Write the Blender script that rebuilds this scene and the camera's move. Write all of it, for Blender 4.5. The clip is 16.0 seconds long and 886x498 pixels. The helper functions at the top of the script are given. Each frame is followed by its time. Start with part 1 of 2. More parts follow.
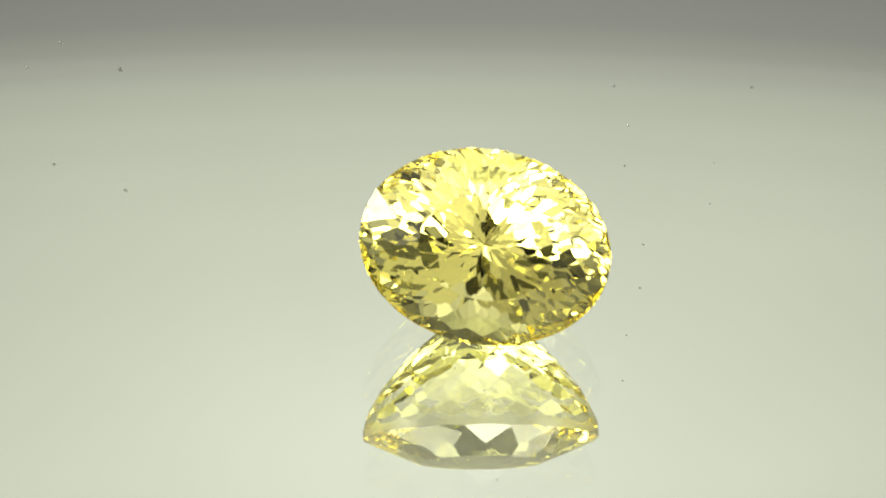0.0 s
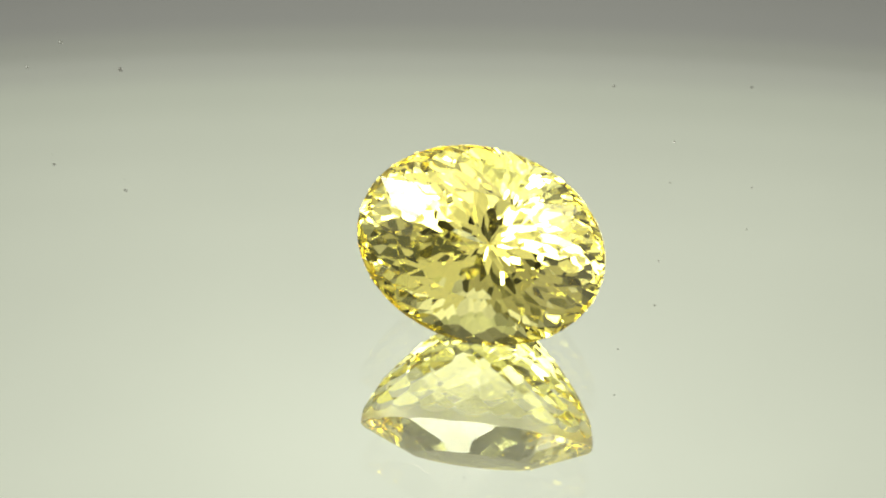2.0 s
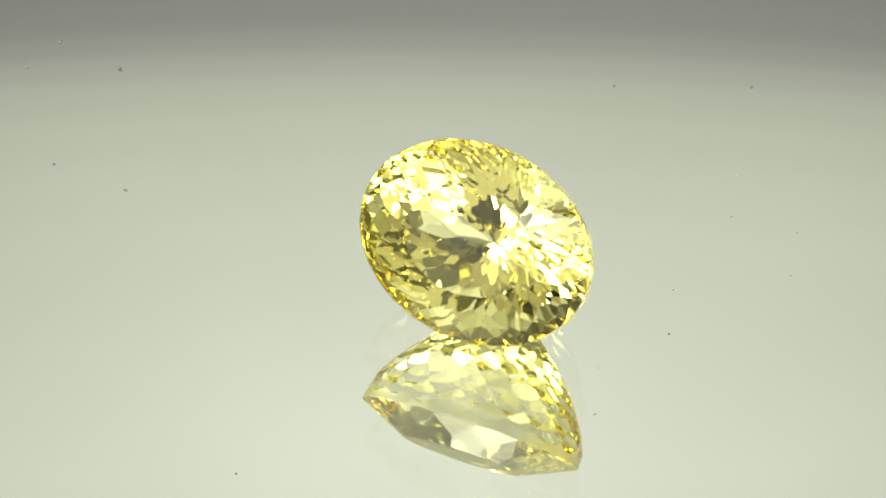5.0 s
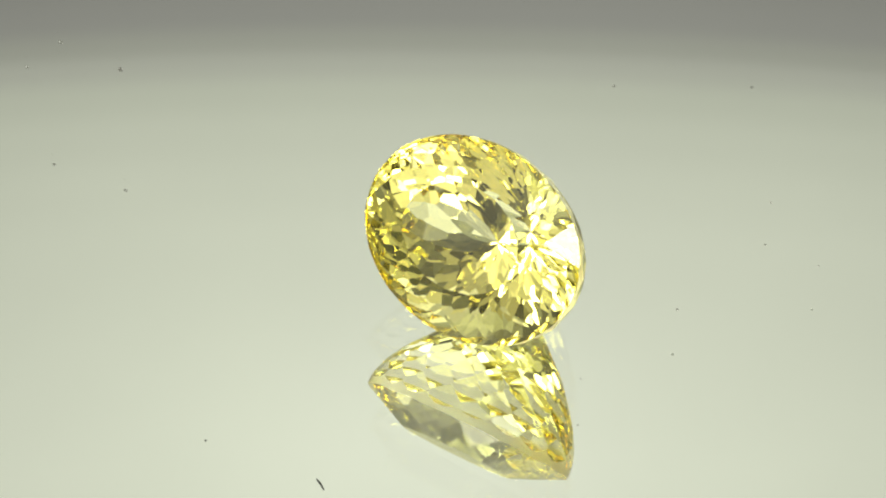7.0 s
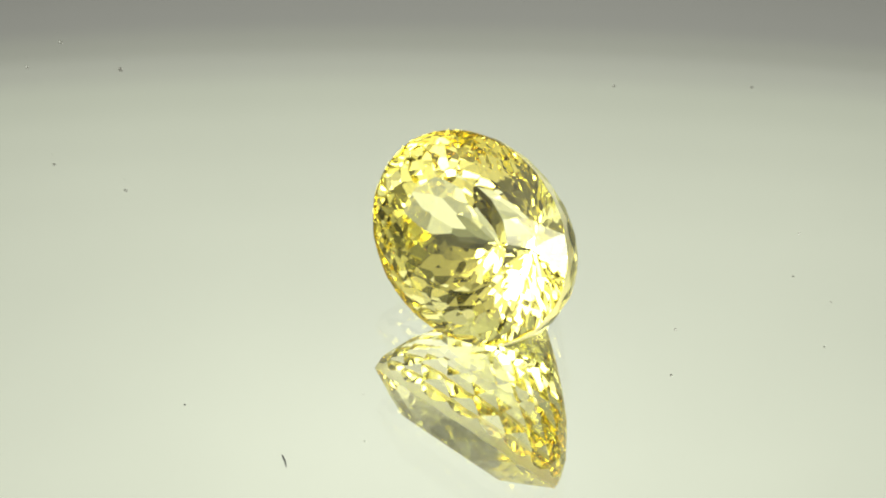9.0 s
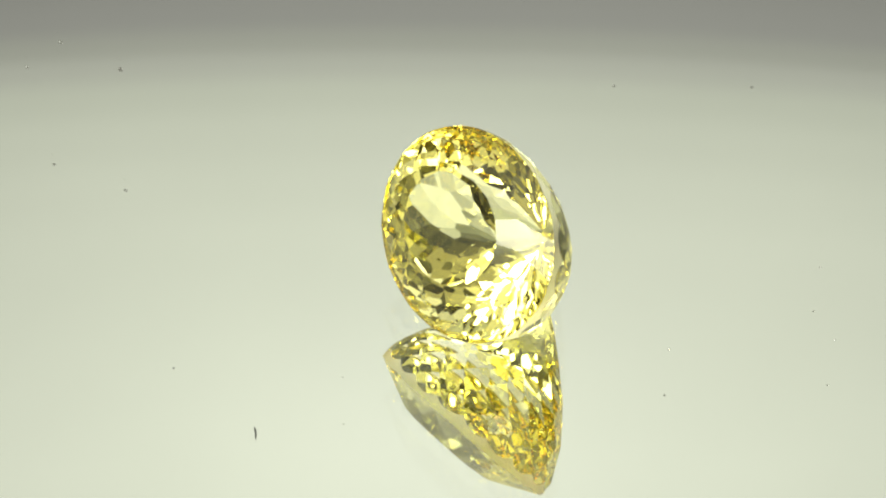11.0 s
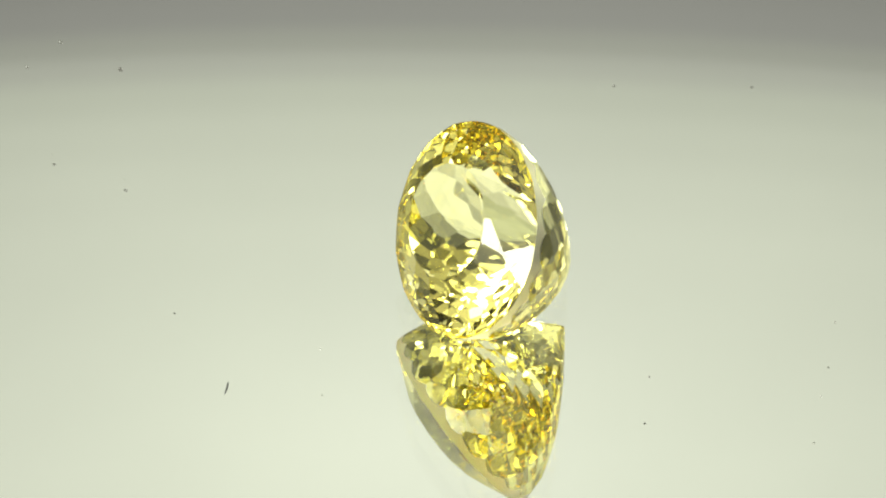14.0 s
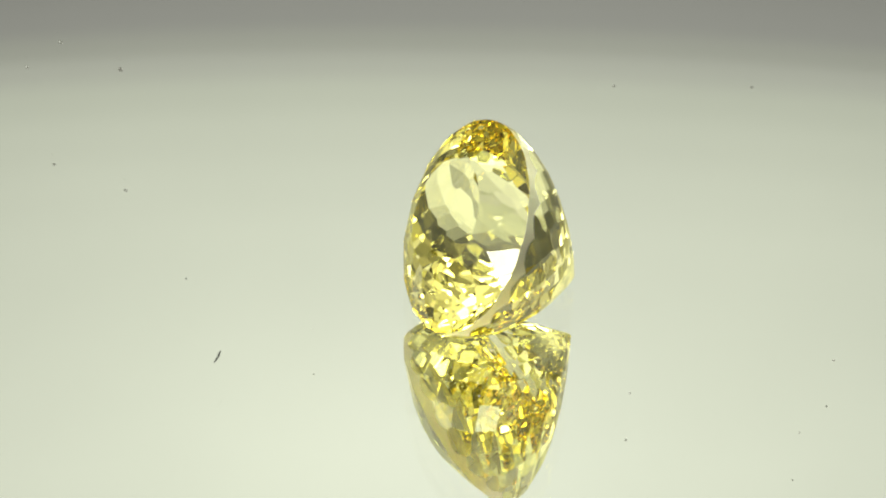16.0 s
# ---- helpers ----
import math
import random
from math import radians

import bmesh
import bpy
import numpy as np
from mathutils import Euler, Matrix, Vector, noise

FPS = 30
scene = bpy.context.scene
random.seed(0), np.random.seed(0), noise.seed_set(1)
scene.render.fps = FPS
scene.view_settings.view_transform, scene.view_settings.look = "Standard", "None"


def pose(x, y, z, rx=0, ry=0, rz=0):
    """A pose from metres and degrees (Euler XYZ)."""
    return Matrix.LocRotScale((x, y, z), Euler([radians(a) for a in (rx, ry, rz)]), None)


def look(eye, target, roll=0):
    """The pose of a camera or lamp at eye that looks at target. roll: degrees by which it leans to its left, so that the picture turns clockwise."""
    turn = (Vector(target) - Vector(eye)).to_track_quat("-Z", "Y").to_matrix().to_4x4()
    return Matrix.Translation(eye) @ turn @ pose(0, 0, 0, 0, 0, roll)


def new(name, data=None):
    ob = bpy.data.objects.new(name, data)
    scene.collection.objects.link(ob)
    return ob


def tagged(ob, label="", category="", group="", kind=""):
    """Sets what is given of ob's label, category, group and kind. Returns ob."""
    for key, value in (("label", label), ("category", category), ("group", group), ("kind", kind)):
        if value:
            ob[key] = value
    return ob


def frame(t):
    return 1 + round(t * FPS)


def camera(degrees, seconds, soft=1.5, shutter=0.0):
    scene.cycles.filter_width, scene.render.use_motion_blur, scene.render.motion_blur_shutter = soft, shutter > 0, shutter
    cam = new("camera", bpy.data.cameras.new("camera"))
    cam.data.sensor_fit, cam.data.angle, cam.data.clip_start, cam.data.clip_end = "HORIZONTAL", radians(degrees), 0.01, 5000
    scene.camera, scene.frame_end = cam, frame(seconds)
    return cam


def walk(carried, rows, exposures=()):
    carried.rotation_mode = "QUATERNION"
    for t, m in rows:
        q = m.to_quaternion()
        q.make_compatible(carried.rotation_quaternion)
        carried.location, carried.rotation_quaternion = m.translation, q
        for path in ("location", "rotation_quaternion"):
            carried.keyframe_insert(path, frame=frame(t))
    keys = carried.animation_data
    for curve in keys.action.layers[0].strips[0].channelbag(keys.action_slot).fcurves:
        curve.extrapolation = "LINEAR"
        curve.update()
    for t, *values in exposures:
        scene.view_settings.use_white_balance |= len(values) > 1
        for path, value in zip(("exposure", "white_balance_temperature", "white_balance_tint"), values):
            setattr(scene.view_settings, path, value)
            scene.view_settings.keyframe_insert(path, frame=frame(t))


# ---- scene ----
# A cut yellow gemstone turns on a mirrored glass plate inside a small light tent.
U = 0.0010930                       # one plan unit in metres
TILT = 39.286                     # the camera looks down by this angle
REACH = 109.776 * U                # camera to the middle of the plate
PIVOT = Vector((2.4338 * U, -3.9639 * U, 0.0))
RATE = -4.8344                    # turntable, degrees per second
SECONDS = 16.0

cam = camera(21.85, SECONDS, soft=2.0)
eye = (0.0, -REACH * math.cos(radians(TILT)), REACH * math.sin(radians(TILT)))
walk(cam, [(0.0, look(eye, (0, 0, 0), 0.656)), (SECONDS, look(eye, (0, 0, 0), 0.656))],
     exposures=[(0.0, 0.0), (8.7, 0.0), (8.8, 0.125), (SECONDS, 0.125)])
scene.cycles.max_bounces = 24
scene.cycles.glossy_bounces = 20
scene.cycles.transmission_bounces = 20

# ---- light ----
world = bpy.data.worlds.new("world")
scene.world = world
world.use_nodes = True
world.node_tree.nodes["Background"].inputs[0].default_value = (0.9, 0.95, 1.0, 1)
world.node_tree.nodes["Background"].inputs[1].default_value = 0.12


# ---- materials ----
def material(name):
    m = bpy.data.materials.new(name)
    m.use_nodes = True
    nt = m.node_tree
    nt.nodes.clear()
    out = nt.nodes.new("ShaderNodeOutputMaterial")
    return m, nt, out


def node(nt, kind, **values):
    n = nt.nodes.new(kind)
    for key, value in values.items():
        n.inputs[key.replace("_", " ")].default_value = value
    return n


def glass(name, color, ior, rough=0.0):
    m, nt, out = material(name)
    g = node(nt, "ShaderNodeBsdfGlass", Color=(*color, 1), IOR=ior, Roughness=rough)
    nt.links.new(g.outputs[0], out.inputs[0])
    return m


def principled(name, color, rough, metal=0.0, grain=0.0, size=200.0, bump=0.0):
    m, nt, out = material(name)
    b = node(nt, "ShaderNodeBsdfPrincipled", Base_Color=(*color, 1), Roughness=rough, Metallic=metal)
    if grain or bump:
        co = nt.nodes.new("ShaderNodeTexCoord")
        no = node(nt, "ShaderNodeTexNoise", Scale=size, Detail=5.0)
        nt.links.new(co.outputs["Object"], no.inputs["Vector"])
        mix = nt.nodes.new("ShaderNodeMix")
        mix.data_type = "RGBA"
        mix.inputs["A"].default_value = (*[c * (1 - grain) for c in color], 1)
        mix.inputs["B"].default_value = (*[min(1, c * (1 + grain)) for c in color], 1)
        nt.links.new(no.outputs[0], mix.inputs["Factor"])
        nt.links.new(mix.outputs["Result"], b.inputs["Base Color"])
        if bump:
            bu = node(nt, "ShaderNodeBump", Strength=bump, Distance=0.001)
            nt.links.new(no.outputs[0], bu.inputs["Height"])
            nt.links.new(bu.outputs[0], b.inputs["Normal"])
    nt.links.new(b.outputs[0], out.inputs[0])
    return m


def glowing(name, color, strength):
    m, nt, out = material(name)
    e = node(nt, "ShaderNodeEmission", Color=(*color, 1), Strength=strength)
    nt.links.new(e.outputs[0], out.inputs[0])
    return m


def graded_glow(name, color, stops, span, low, high, hot, reach, power=3.0, bow=0.0):
    """Glow put into the material: graded by height and around hot, no lamp behind."""
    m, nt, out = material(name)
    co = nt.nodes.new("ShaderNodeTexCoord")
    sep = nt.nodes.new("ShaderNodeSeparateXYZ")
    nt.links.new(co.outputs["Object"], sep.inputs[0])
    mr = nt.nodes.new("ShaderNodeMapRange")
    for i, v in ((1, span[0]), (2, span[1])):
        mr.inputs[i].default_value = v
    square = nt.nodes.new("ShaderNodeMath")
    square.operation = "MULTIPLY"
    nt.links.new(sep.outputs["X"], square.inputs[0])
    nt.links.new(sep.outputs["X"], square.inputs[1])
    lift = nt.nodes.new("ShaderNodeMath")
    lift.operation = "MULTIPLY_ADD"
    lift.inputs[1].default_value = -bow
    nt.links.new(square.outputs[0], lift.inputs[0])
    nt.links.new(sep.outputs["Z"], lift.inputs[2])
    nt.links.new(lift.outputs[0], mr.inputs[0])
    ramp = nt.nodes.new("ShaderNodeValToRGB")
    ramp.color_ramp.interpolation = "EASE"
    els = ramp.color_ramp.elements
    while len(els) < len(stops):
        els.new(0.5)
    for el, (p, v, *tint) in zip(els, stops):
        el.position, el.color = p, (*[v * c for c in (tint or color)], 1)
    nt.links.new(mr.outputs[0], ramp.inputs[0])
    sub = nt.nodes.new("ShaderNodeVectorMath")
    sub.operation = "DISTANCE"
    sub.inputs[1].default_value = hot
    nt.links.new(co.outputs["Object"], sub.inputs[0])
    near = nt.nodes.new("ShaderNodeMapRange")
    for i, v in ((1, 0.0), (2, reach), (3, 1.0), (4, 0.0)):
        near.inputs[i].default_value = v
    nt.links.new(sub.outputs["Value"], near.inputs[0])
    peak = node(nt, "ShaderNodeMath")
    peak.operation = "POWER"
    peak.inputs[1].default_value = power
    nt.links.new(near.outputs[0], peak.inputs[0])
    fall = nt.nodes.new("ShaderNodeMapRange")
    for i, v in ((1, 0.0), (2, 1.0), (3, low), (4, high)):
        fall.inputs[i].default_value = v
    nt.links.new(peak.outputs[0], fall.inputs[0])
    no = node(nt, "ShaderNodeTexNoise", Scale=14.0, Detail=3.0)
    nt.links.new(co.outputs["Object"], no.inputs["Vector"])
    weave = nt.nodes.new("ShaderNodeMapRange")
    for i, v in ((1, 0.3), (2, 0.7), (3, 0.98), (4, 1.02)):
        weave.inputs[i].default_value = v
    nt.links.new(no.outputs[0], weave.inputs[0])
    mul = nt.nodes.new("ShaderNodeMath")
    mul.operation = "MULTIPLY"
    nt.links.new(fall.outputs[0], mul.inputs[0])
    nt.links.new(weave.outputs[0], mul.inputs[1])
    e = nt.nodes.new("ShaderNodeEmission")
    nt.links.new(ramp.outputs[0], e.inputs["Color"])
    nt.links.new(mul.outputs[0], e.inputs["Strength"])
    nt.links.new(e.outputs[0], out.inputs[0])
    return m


def gem_glass(name, inside, gloss, ior):
    """Coloured crystal: light is tinted where it enters and leaves, and a little at each inner reflection."""
    m, nt, out = material(name)
    bend = node(nt, "ShaderNodeBsdfRefraction", Color=(*inside, 1), IOR=ior, Roughness=0.0)
    shine = node(nt, "ShaderNodeBsdfGlossy", Color=(*gloss, 1), Roughness=0.0)
    rate = node(nt, "ShaderNodeFresnel", IOR=ior)
    mix = nt.nodes.new("ShaderNodeMixShader")
    nt.links.new(rate.outputs[0], mix.inputs[0])
    nt.links.new(bend.outputs[0], mix.inputs[1])
    nt.links.new(shine.outputs[0], mix.inputs[2])
    nt.links.new(mix.outputs[0], out.inputs[0])
    return m


GEM = gem_glass("yellow_gem", (1.0, 0.992, 0.735), (1.0, 0.968, 0.685), 1.77)
GEM_RIM = glass("frosted_gem_rim", (1.0, 0.99, 0.93), 1.77, 0.5)
PLATE = glass("plate_glass", (0.99, 1.0, 0.985), 1.52)
SILVER = principled("silvering", (0.965, 0.97, 0.955), 0.0, 1.0)
# backdrop light painted as emission: dim low band, bowed edge, darker corners
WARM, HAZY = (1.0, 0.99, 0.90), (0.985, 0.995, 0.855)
BACK_GLOW = graded_glow("backdrop_glow", (0.97, 1.0, 0.825), ((0.0, 0.20, *WARM), (0.10, 0.34, *WARM), (0.235, 0.348, *WARM), (0.293, 0.385, *WARM), (0.322, 0.46, *HAZY), (0.348, 0.567, *HAZY), (0.381, 0.67), (0.43, 0.737), (0.50, 0.788), (0.57, 0.82), (0.94, 0.92), (1.0, 0.92)), (0.12, 0.33), 0.37, 0.895, (0.001, 0.30, 0.295), 0.31, 0.9, 0.5)
# unseen side walls glow without a lamp: dark low, painted brighter towards the front
SIDE_GLOW = [graded_glow("tent_wall_glow", (1.0, 1.0, 0.92), ((0.0, 0.09), (0.30, 0.40), (0.60, 0.95), (1.0, 1.2)), (0.12, 0.33), 0.95, front, (0.0, -0.17, 0.06), 0.30, 1.5) for front in (3.5, 6.5)]
# unseen roof: glow and brighter middle are painted, nothing shines from above
TOP_GLOW = graded_glow("tent_roof_glow", (1.0, 1.0, 0.95), ((0.0, 1.0), (1.0, 1.0)), (0.0, 1.0), 0.55, 1.5, (0.0, -0.03, 0.50), 0.33, 1.0)
# unseen front cloth with added glow, set weaker on the west side
FRONT_GLOW = [graded_glow("tent_front_glow", (1.0, 0.98, 0.9), ((0.0, low), (0.5, low * 1.1), (1.0, 0.8)), (0.12, 0.42), 0.9, 1.6, (x, -0.36, 0.50), 0.28, 2.5) for x, low in ((-0.30, 0.45), (0.30, 0.75))]
# unseen floor given an added glow to lift the stone's dark facets
FLOOR_GLOW = glowing("tent_floor_glow", (1.0, 0.98, 0.9), 0.75)
LED = graded_glow("led_face", (0.92, 0.96, 1.0), ((0.0, 1.0), (1.0, 1.0)), (0.0, 1.0), 2.0, 60.0, (0.0, 0.0, 0.0), 0.0095, 0.8)
SOFTBOX = graded_glow("softbox_face", (0.99, 1.0, 0.98), ((0.0, 1.0), (1.0, 1.0)), (0.0, 1.0), 3.8, 13.0, (0.0, 0.0, 0.0), 0.11, 1.2)
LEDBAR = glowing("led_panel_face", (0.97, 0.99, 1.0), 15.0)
HOUSING = principled("lamp_housing", (0.05, 0.05, 0.05), 0.45, grain=0.1, size=200)
LENS_GLASS = principled("coated_lens", (0.012, 0.012, 0.016), 0.04)
DUST = principled("dust", (0.36, 0.35, 0.30), 0.9, grain=0.3, size=4000)
FLAKE = principled("bare_glass_back", (0.13, 0.135, 0.115), 0.8, grain=0.3, size=3000)
SPECK_GREY = principled("grey_sensor_speck", (0.19, 0.185, 0.16), 0.9, grain=0.2, size=900)
FAINT = principled("pale_sensor_speck", (0.265, 0.265, 0.23), 0.9, grain=0.2, size=900)


# ---- building helpers ----
def part(name, bm, mat, parent=None, label=""):
    me = bpy.data.meshes.new(name)
    bm.to_mesh(me)
    bm.free()
    me.materials.append(mat)
    ob = new(name, me)
    ob.parent = parent
    return tagged(ob, label)


def slab(x0, y0, z0, x1, y1, z1, bevel=0.0):
    bm = bmesh.new()
    bmesh.ops.create_cube(bm, size=1, matrix=Matrix.Translation(((x0 + x1) / 2, (y0 + y1) / 2, (z0 + z1) / 2)) @ Matrix.Diagonal((x1 - x0, y1 - y0, z1 - z0, 1)))
    if bevel:
        bmesh.ops.bevel(bm, geom=bm.edges[:], offset=bevel, segments=2, affect="EDGES", profile=0.5)
    return bm


def lathe(profile, steps=96):
    """A turned body from (radius, height) pairs; open where the profile is open."""
    bm = bmesh.new()
    rings = []
    for r, z in profile:
        if r < 1e-7:
            rings.append([bm.verts.new((0, 0, z))])
        else:
            rings.append([bm.verts.new((r * math.cos(2 * math.pi * i / steps), r * math.sin(2 * math.pi * i / steps), z)) for i in range(steps)])
    for a, b in zip(rings, rings[1:]):
        for i in range(steps):
            j = (i + 1) % steps
            vs = [a[i % len(a)], a[j % len(a)], b[j % len(b)], b[i % len(b)]]
            vs = list(dict.fromkeys(vs))
            if len(vs) > 2:
                bm.faces.new(vs)
    return bm


# ---- the light tent, unseen but for its backdrop ----
HALF, BACK, FRONT, TOP, FLOOR = 0.32, 0.30, -0.36, 0.50, -0.03
SLIT = 0.07                       # half width of the camera slit in the front cloth


def tent():
    tagged(part("floor", slab(-HALF, FRONT, FLOOR - 0.01, HALF, BACK, FLOOR), FLOOR_GLOW), "unseen white tent floor with an added glow", "floor", kind="structure")
    tagged(part("backdrop", slab(-HALF, BACK, FLOOR, HALF, BACK + 0.01, TOP), BACK_GLOW), "off-white diffuser cloth behind the turntable, its glow painted in", "backdrop", kind="structure")
    for name, x, cloth in (("wall_west", -HALF - 0.01, SIDE_GLOW[0]), ("wall_east", HALF, SIDE_GLOW[1])):
        tagged(part(name, slab(0, FRONT, FLOOR, 0.01, BACK, TOP), cloth), "unseen white tent wall, its glow painted in without a lamp", "wall", kind="structure").location.x = x
    tagged(part("ceiling", slab(-HALF, FRONT, TOP, HALF, BACK, TOP + 0.01), TOP_GLOW), "unseen white tent roof, its glow painted in", "ceiling", kind="structure")
    for name, x0, x1, cloth in (("wall_front_west", -HALF, -SLIT, FRONT_GLOW[0]), ("wall_front_east", SLIT, HALF, FRONT_GLOW[1])):
        tagged(part(name, slab(x0, FRONT - 0.01, FLOOR, x1, FRONT, TOP), cloth), "unseen white tent front beside the camera slit, glow added", "wall", kind="structure")


def light_panel(place, facing, wide, deep, face):
    """A flat LED panel fixed to the cloth of the tent."""
    w, d = wide / 2, deep / 2
    bar = new("light_panel")
    part("housing", slab(-w - 0.004, -d - 0.004, 0.0, w + 0.004, d + 0.004, 0.008, 0.002), HOUSING, bar, "dark aluminium housing")
    part("diffuser", slab(-w, -d, -0.004, w, d, 0.0, 0.001), face, bar, "glowing white diffuser plate")
    bar.matrix_world = look(Vector(place), Vector(place) + Vector(facing))
    return tagged(bar, "flat white LED light panel fixed inside the tent", "light panel", "lamps of the light tent")


SPOT = Vector((0.0017, -0.0070, 0.0060))   # the middle of the stone


def led_lamp(direction_right, elevation, distance, radius):
    """A round LED lamp head that faces the stone."""
    a, el = radians(direction_right), radians(elevation)
    here = Vector((math.sin(a) * math.cos(el), -math.cos(a) * math.cos(el), math.sin(el))) * distance + SPOT
    lamp = new("led_lamp")
    body = part("housing", lathe([(0, 0.03), (radius * 0.7, 0.028), (radius * 1.12, 0.012), (radius * 1.15, -0.002), (radius * 1.03, -0.002), (radius * 1.0, 0.002), (0, 0.002)], 48), HOUSING, lamp, "black lamp housing")
    part("lens", lathe([(radius, 0.0), (radius * 0.7, -0.003), (0, -0.0045)], 48), LED, lamp, "bright white lamp lens")
    lamp.matrix_world = look(here, SPOT)
    down = lamp.matrix_world.inverted()
    for name, profile, at, text in (("stem", [(0, 0), (0.004, 0), (0.004, 1.0), (0, 1.0)], FLOOR + 0.005, "thin black stem"), ("foot", [(0, 0), (0.03, 0), (0.03, 0.003), (0.027, 0.005), (0, 0.005)], FLOOR, "round black foot")):
        tall = here.z - FLOOR - 0.012 - radius if name == "stem" else 1.0
        bm = lathe([(r, z * tall) for r, z in profile], 24)
        bm.transform(Matrix.Translation((here.x, here.y, at)))
        if name == "stem":
            bmesh.ops.translate(bm, verts=bm.verts[:], vec=here.xy.to_3d().normalized() * 0.014)
        bm.transform(down)
        part(name, bm, HOUSING, lamp, text)
    return tagged(lamp, "round white LED desk lamp shining on the stone", "lamp", "lamps beside the camera")


tent()
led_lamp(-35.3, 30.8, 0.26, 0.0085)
# right lamp is assumed, added as a counterpart to the left one
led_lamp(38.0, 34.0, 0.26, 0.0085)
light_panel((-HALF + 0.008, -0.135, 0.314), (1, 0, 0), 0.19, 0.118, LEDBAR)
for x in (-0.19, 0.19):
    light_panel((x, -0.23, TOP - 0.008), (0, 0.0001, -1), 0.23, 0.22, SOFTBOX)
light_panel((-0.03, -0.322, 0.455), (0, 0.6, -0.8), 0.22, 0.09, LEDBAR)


def photo_camera():
    """The black camera that films the stone; its lens opens at the eye point."""
    back = (Vector(eye)).normalized()
    ob = new("photo_camera")
    m = look(Vector(eye) + back * 0.003, (0, 0, 0), 0.656)
    ob.matrix_world = m
    barrel = part("lens_barrel", lathe([(0.0, 0.002), (LENS * 0.72, 0.002), (LENS * 0.76, -0.001), (LENS * 0.97, -0.001), (LENS, 0.001), (LENS, 0.022), (LENS * 1.04, 0.024), (LENS * 1.04, 0.050), (LENS, 0.052), (LENS, 0.085), (LENS * 1.03, 0.087), (LENS * 1.03, 0.105), (LENS * 0.9, 0.107), (LENS * 0.9, 0.121), (0, 0.121)], 64), HOUSING, ob, "black ribbed lens barrel")
    part("front_lens", lathe([(LENS * 0.70, 0.0015), (LENS * 0.4, 0.0004), (0, 0.0)], 48), LENS_GLASS, barrel, "dark coated front lens")
    part("body", slab(-0.072, -0.048, 0.121, 0.072, 0.048, 0.172, 0.010), HOUSING, ob, "black camera body")
    part("grip", slab(0.046, -0.046, 0.100, 0.071, 0.040, 0.1205, 0.007), HOUSING, ob, "rounded side grip")
    foot = m @ Vector((0, -0.0475, 0.145))
    tall = foot.z - FLOOR
    for name, profile, text in (("post", [(0, 0.006), (0.009, 0.006), (0.009, tall), (0, tall)], "black stand post"), ("foot", [(0, 0), (0.05, 0), (0.05, 0.004), (0.046, 0.0065), (0, 0.0065)], "round black stand foot")):
        bm = lathe(profile, 32)
        bm.transform(m.inverted() @ Matrix.Translation((foot.x, foot.y, FLOOR)))
        part(name, bm, HOUSING, ob, text)
    return tagged(ob, "black photo camera on a short stand facing the stone", "camera")


LENS = 0.024
photo_camera()


# stands in for a speck of sensor dust, set on the backdrop cloth
def sensor_mark(x, z, size, seed, mat):
    rnd = random.Random(seed)
    bm = bmesh.new()
    bmesh.ops.create_icosphere(bm, subdivisions=2, radius=size)
    for v in bm.verts:
        v.co *= 1 + rnd.uniform(-0.2, 0.2)
        v.co.y *= 0.15
    ob = part("sensor_speck", bm, mat)
    ob.location = (x, BACK, z)
    return tagged(ob, "stand-in on the backdrop for a speck of sensor dust", "lint", "lint on the backdrop")


for i, (x, z, size) in enumerate(((-0.0676, 0.1955, 0.00055), (-0.0839, 0.2204, 0.00042), (-0.0690, 0.2272, 0.00045), (0.0353, 0.1982, 0.00036), (0.0641, 0.1982, 0.00036), (-0.0794, 0.1888, 0.00045), (-0.0870, 0.1952, 0.00036))):
    sensor_mark(x, z, size, i, SPECK_GREY if i == 0 else FAINT)


# ---- the mirror plate ----
def flaw(parent, radius, phase, heading, length, width, z):
    """A dark sliver where the silvering has flaked off under the glass."""
    rnd = random.Random(int(radius * 100))
    bm = bmesh.new()
    a = radians(phase)
    rim = []
    for k in range(18):
        q = 2 * math.pi * k / 18
        u = math.cos(q) * length / 2
        v = math.sin(q) * width / 2 * (1 + 0.35 * math.cos(q)) * rnd.uniform(0.75, 1.2) + 0.00003 * (u / length * 2) ** 2
        rim.append((u, v))
    turn = Matrix.Rotation(radians(heading), 2)
    for z1 in (z + 0.00002, z + 0.00005):
        ring = []
        for u, v in rim:
            w = turn @ Vector((u, v))
            ring.append(bm.verts.new((w.x + math.cos(a) * radius * U, w.y + math.sin(a) * radius * U, z1)))
        if z1 > z + 0.00003:
            bm.faces.new(ring)
            for k in range(18):
                bm.faces.new((low[k], low[(k + 1) % 18], ring[(k + 1) % 18], ring[k]))
        low = ring
    part("blemish", bm, FLAKE, parent, "dark sliver in the silvering")


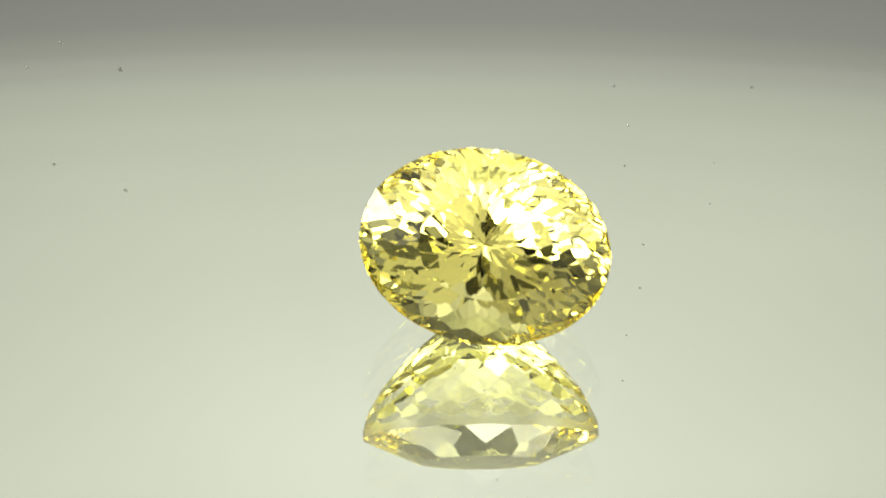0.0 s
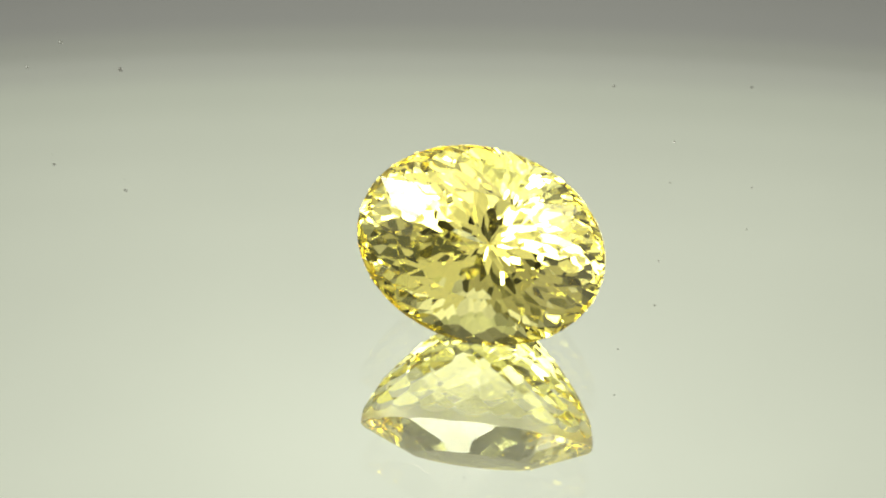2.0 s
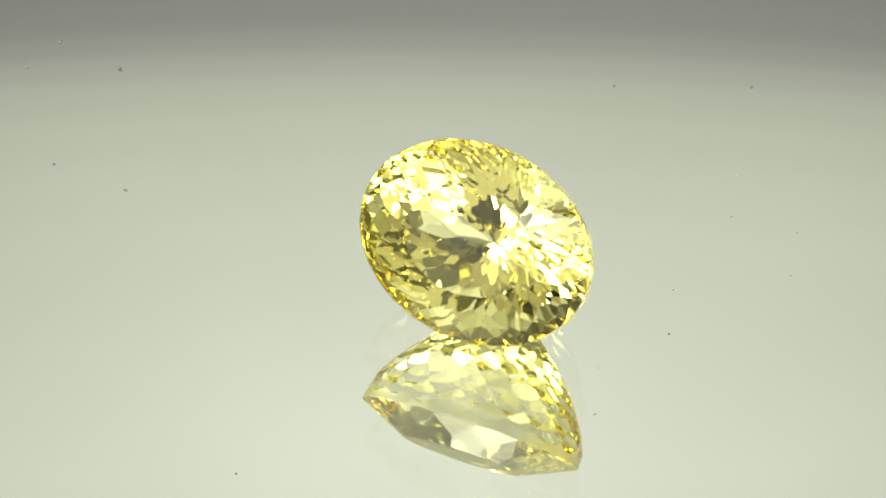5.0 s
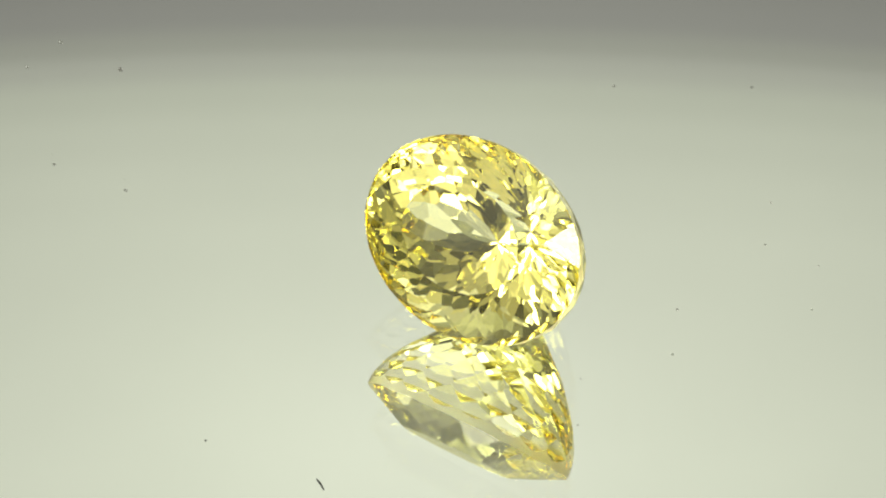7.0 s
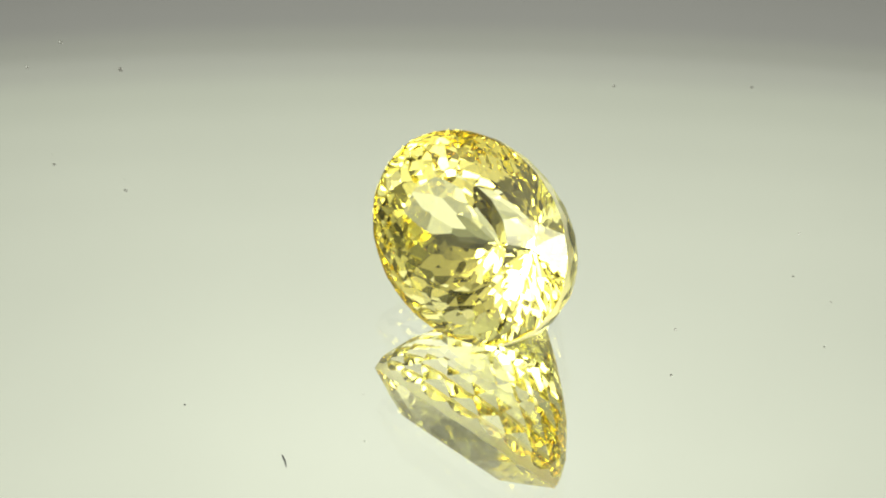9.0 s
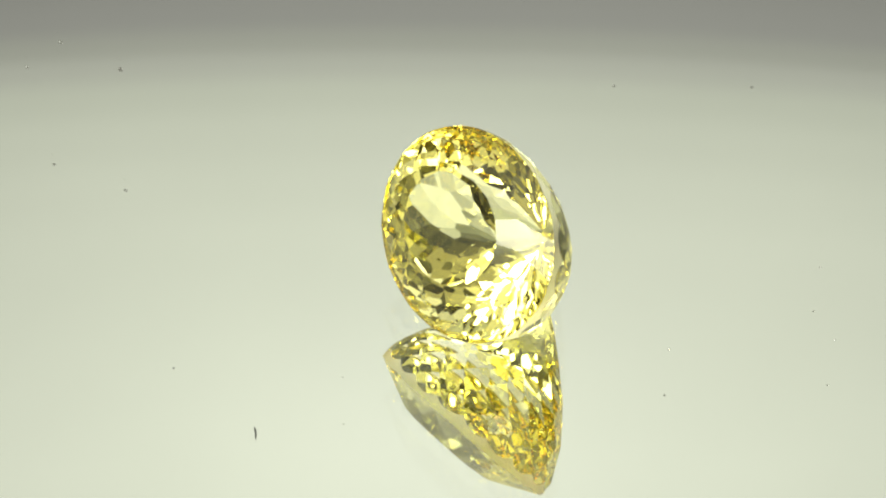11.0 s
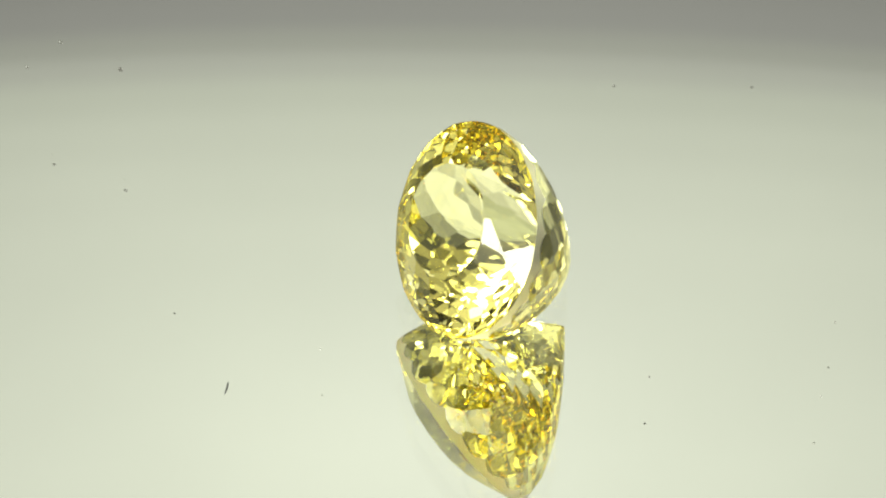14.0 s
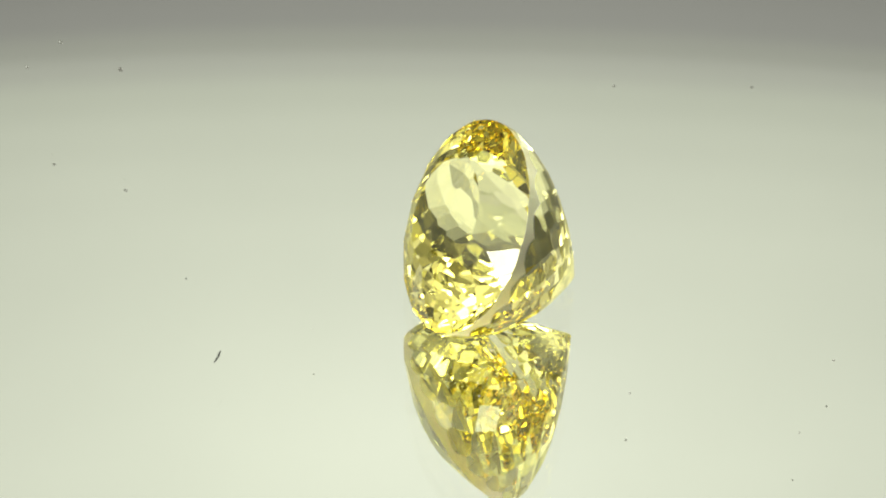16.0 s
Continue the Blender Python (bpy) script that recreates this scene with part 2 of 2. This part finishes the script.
def mirror_plate():
    r, t = 0.075, 0.003
    ob = new("mirror_turntable")
    part("glass_plate", lathe([(r, -t), (r, -0.0004), (r - 0.0004, 0.0), (0, 0.0)], 160), PLATE, ob, "clear glass sheet")
    bm = lathe([(0, -t), (r, -t), (r, -t - 0.0006), (0, -t - 0.0006)], 160)
    bmesh.ops.recalc_face_normals(bm, faces=bm.faces[:])
    part("silvering", bm, SILVER, ob, "silvered mirror back")
    bm = lathe([(0, -t - 0.0008), (r * 0.9, -t - 0.0008), (r * 0.92, -t - 0.004), (r * 0.92, FLOOR + 0.004), (0, FLOOR + 0.004)], 96)
    bmesh.ops.recalc_face_normals(bm, faces=bm.faces[:])
    part("drive_base", bm, HOUSING, ob, "dark turntable base")
    ob.location = PIVOT
    flaw(ob, 12.971, -92.06, 151, 0.00092, 0.00009, -t)
    flaw(ob, 15.067, -114.65, 20, 0.00011, 0.00007, -t)
    return tagged(ob, "round silvered glass mirror plate on a slowly turning base", "turntable")


plate = mirror_plate()

# ---- the gemstone ----
GA, GB, CROWN, TABLE, DEPTH, BULGE = 5.674, 4.376, 1.26, 0.54, 6.494, 1.622


def clip_facets(planes):
    """The polygons in which the half-spaces n.x <= d bound a solid."""
    facets = []
    for i, (n, d) in enumerate(planes):
        side = n.orthogonal().normalized()
        up = n.cross(side)
        mid = n * d
        poly = [mid + 40 * (side * c + up * s) for c, s in ((1, 1), (-1, 1), (-1, -1), (1, -1))]
        for j, (m, e) in enumerate(planes):
            if j == i or not poly:
                continue
            dist = [m.dot(p) - e for p in poly]
            if max(dist) <= 1e-9:
                continue
            kept = []
            for k in range(len(poly)):
                a, b, da, db = poly[k - 1], poly[k], dist[k - 1], dist[k]
                if (da > 0) != (db > 0):
                    kept.append(a + (b - a) * (da / (da - db)))
                if db <= 0:
                    kept.append(b)
            poly = kept
        facets.append(poly if len(poly) > 2 else [])
    return facets


def gem_planes():
    """Facet planes of an oval stone, tier by tier: (tier, normal, offset), girdle at z = 0."""
    rnd = random.Random(7)
    planes = []

    def add(tier, angle, radial, down, at_r, at_z, wobble=0.007):
        # a plane of the round stone of radius 1, then stretched to the oval
        n = Vector((math.cos(angle) * radial / GA, math.sin(angle) * radial / GB, down))
        p = Vector((math.cos(angle) * at_r * GA, math.sin(angle) * at_r * GB, at_z))
        n.normalize()
        n = (n + Vector((rnd.gauss(0, wobble), rnd.gauss(0, wobble), rnd.gauss(0, wobble)))).normalized()
        planes.append((tier, n, n.dot(p) * (1 + rnd.uniform(-0.002, 0.002))))

    girdle = 0.15
    for i in range(64):
        add("girdle", 2 * math.pi * (i + 0.5) / 64, 1, 0, 1.0, 0, 0.0)
    # pavilion: tiers down the bulging profile r = 1 - s^BULGE
    for count, s, shift in ((20, 0.07, 0.5), (20, 0.19, 0.0), (20, 0.31, 0.5), (20, 0.43, 0.0), (20, 0.54, 0.5), (16, 0.64, 0.25), (16, 0.73, 0.75), (16, 0.81, 0.25), (16, 0.88, 0.75), (8, 0.95, 0.5)):
        r = 1 - s ** BULGE
        slope = BULGE * s ** (BULGE - 1)
        for i in range(count):
            add("pavilion", 2 * math.pi * (i + shift) / count, 1, -slope / DEPTH, r - 0.004, -DEPTH * s - girdle)
    # crown: small triangles based on the girdle between long facets that reach the table
    step = math.pi / 16
    chord = math.cos(step)
    main = (1 - TABLE * chord) / (CROWN - girdle)
    apex = 0.72
    for i in range(16):
        add("crown", 2 * step * (i + 0.5), 1, (chord - apex) * main / (1 - apex * chord), chord, girdle, 0.003)
    for i in range(16):
        add("crown", 2 * step * i, 1, main, 1.0, girdle, 0.004)
    planes.append(("table", Vector((0, 0, 1)), CROWN))
    return planes


def gemstone():
    planes = gem_planes()
    facets = clip_facets([(n, d) for _, n, d in planes])
    turn = (Matrix.Rotation(radians(0.736), 3, "Z") @ Matrix.Rotation(radians(52.569), 3, "X") @ Matrix.Rotation(radians(-10.663), 3, "Z"))
    lowest = min((turn @ p).z for f in facets for p in f)
    centre = Vector((1.894, -5.264, -lowest))
    ob = new("gemstone")
    pieces = {}
    for (tier, n, d), f in zip(planes, facets):
        if f:
            pieces.setdefault(tier, []).append(f)
    names = {"table": "flat polished top facet", "crown": "bevelled crown facets", "girdle": "thin polished girdle rim", "pavilion": "deep pavilion of many small facets"}
    made = {}
    for tier in ("crown", "table", "girdle", "pavilion"):
        bm = bmesh.new()
        for f in pieces[tier]:
            vs = []
            for p in f:
                if not vs or (p - vs[-1]).length > 1e-5:
                    vs.append(p)
            if (vs[0] - vs[-1]).length < 1e-5:
                vs.pop()
            if len(vs) > 2:
                bm.faces.new([bm.verts.new((turn @ p) * U) for p in vs])
        bmesh.ops.remove_doubles(bm, verts=bm.verts[:], dist=2e-4 * U)
        made[tier] = part(tier, bm, GEM_RIM if tier == "girdle" else GEM, made.get("crown") if tier == "table" else ob, names[tier])
        made[tier].location = (0, 0, -lowest * U) if tier != "table" else (0, 0, 0)
    ob.location = (centre.x * U, centre.y * U, 0.00001)
    return tagged(ob, "oval mixed-cut transparent yellow gemstone lying on the mirror", "gemstone")


stone = gemstone()


# ---- dust on the plate ----
def speck(radius, phase, size, seed, name="dust_speck"):
    rnd = random.Random(seed)
    bm = bmesh.new()
    bmesh.ops.create_icosphere(bm, subdivisions=2, radius=size)
    for v in bm.verts:
        v.co *= 1 + rnd.uniform(-0.35, 0.35)
        v.co.z = v.co.z * 0.45 + size * 0.4
    ob = part(name, bm, DUST)
    a = radians(phase)
    ob.location = PIVOT + Vector((math.cos(a) * radius * U, math.sin(a) * radius * U, 0.00001))
    return tagged(ob, "tiny dark speck of dust on the mirror", "dust speck", "dust on the mirror")


riders = [plate, stone]
for i, (r, a, size) in enumerate(((8.458, 31.86, 0.000058), (6.364, -19.44, 0.00005), (15.676, 44.78, 0.00005), (15.734, 63.71, 0.000055), (8.61, -89.6, 0.00004))):
    riders.append(speck(r, a, size, i))


# ---- what moves ----
def motions():
    for ob in riders:
        start = pose(0, 0, 0) @ Matrix.LocRotScale(ob.location, ob.rotation_euler, None)
        rows = []
        for k in range(33):
            t = k * 0.5
            rows.append((t, Matrix.Translation(PIVOT) @ Matrix.Rotation(radians(RATE * t), 4, "Z") @ Matrix.Translation(-PIVOT) @ start))
        walk(ob, rows)


motions()
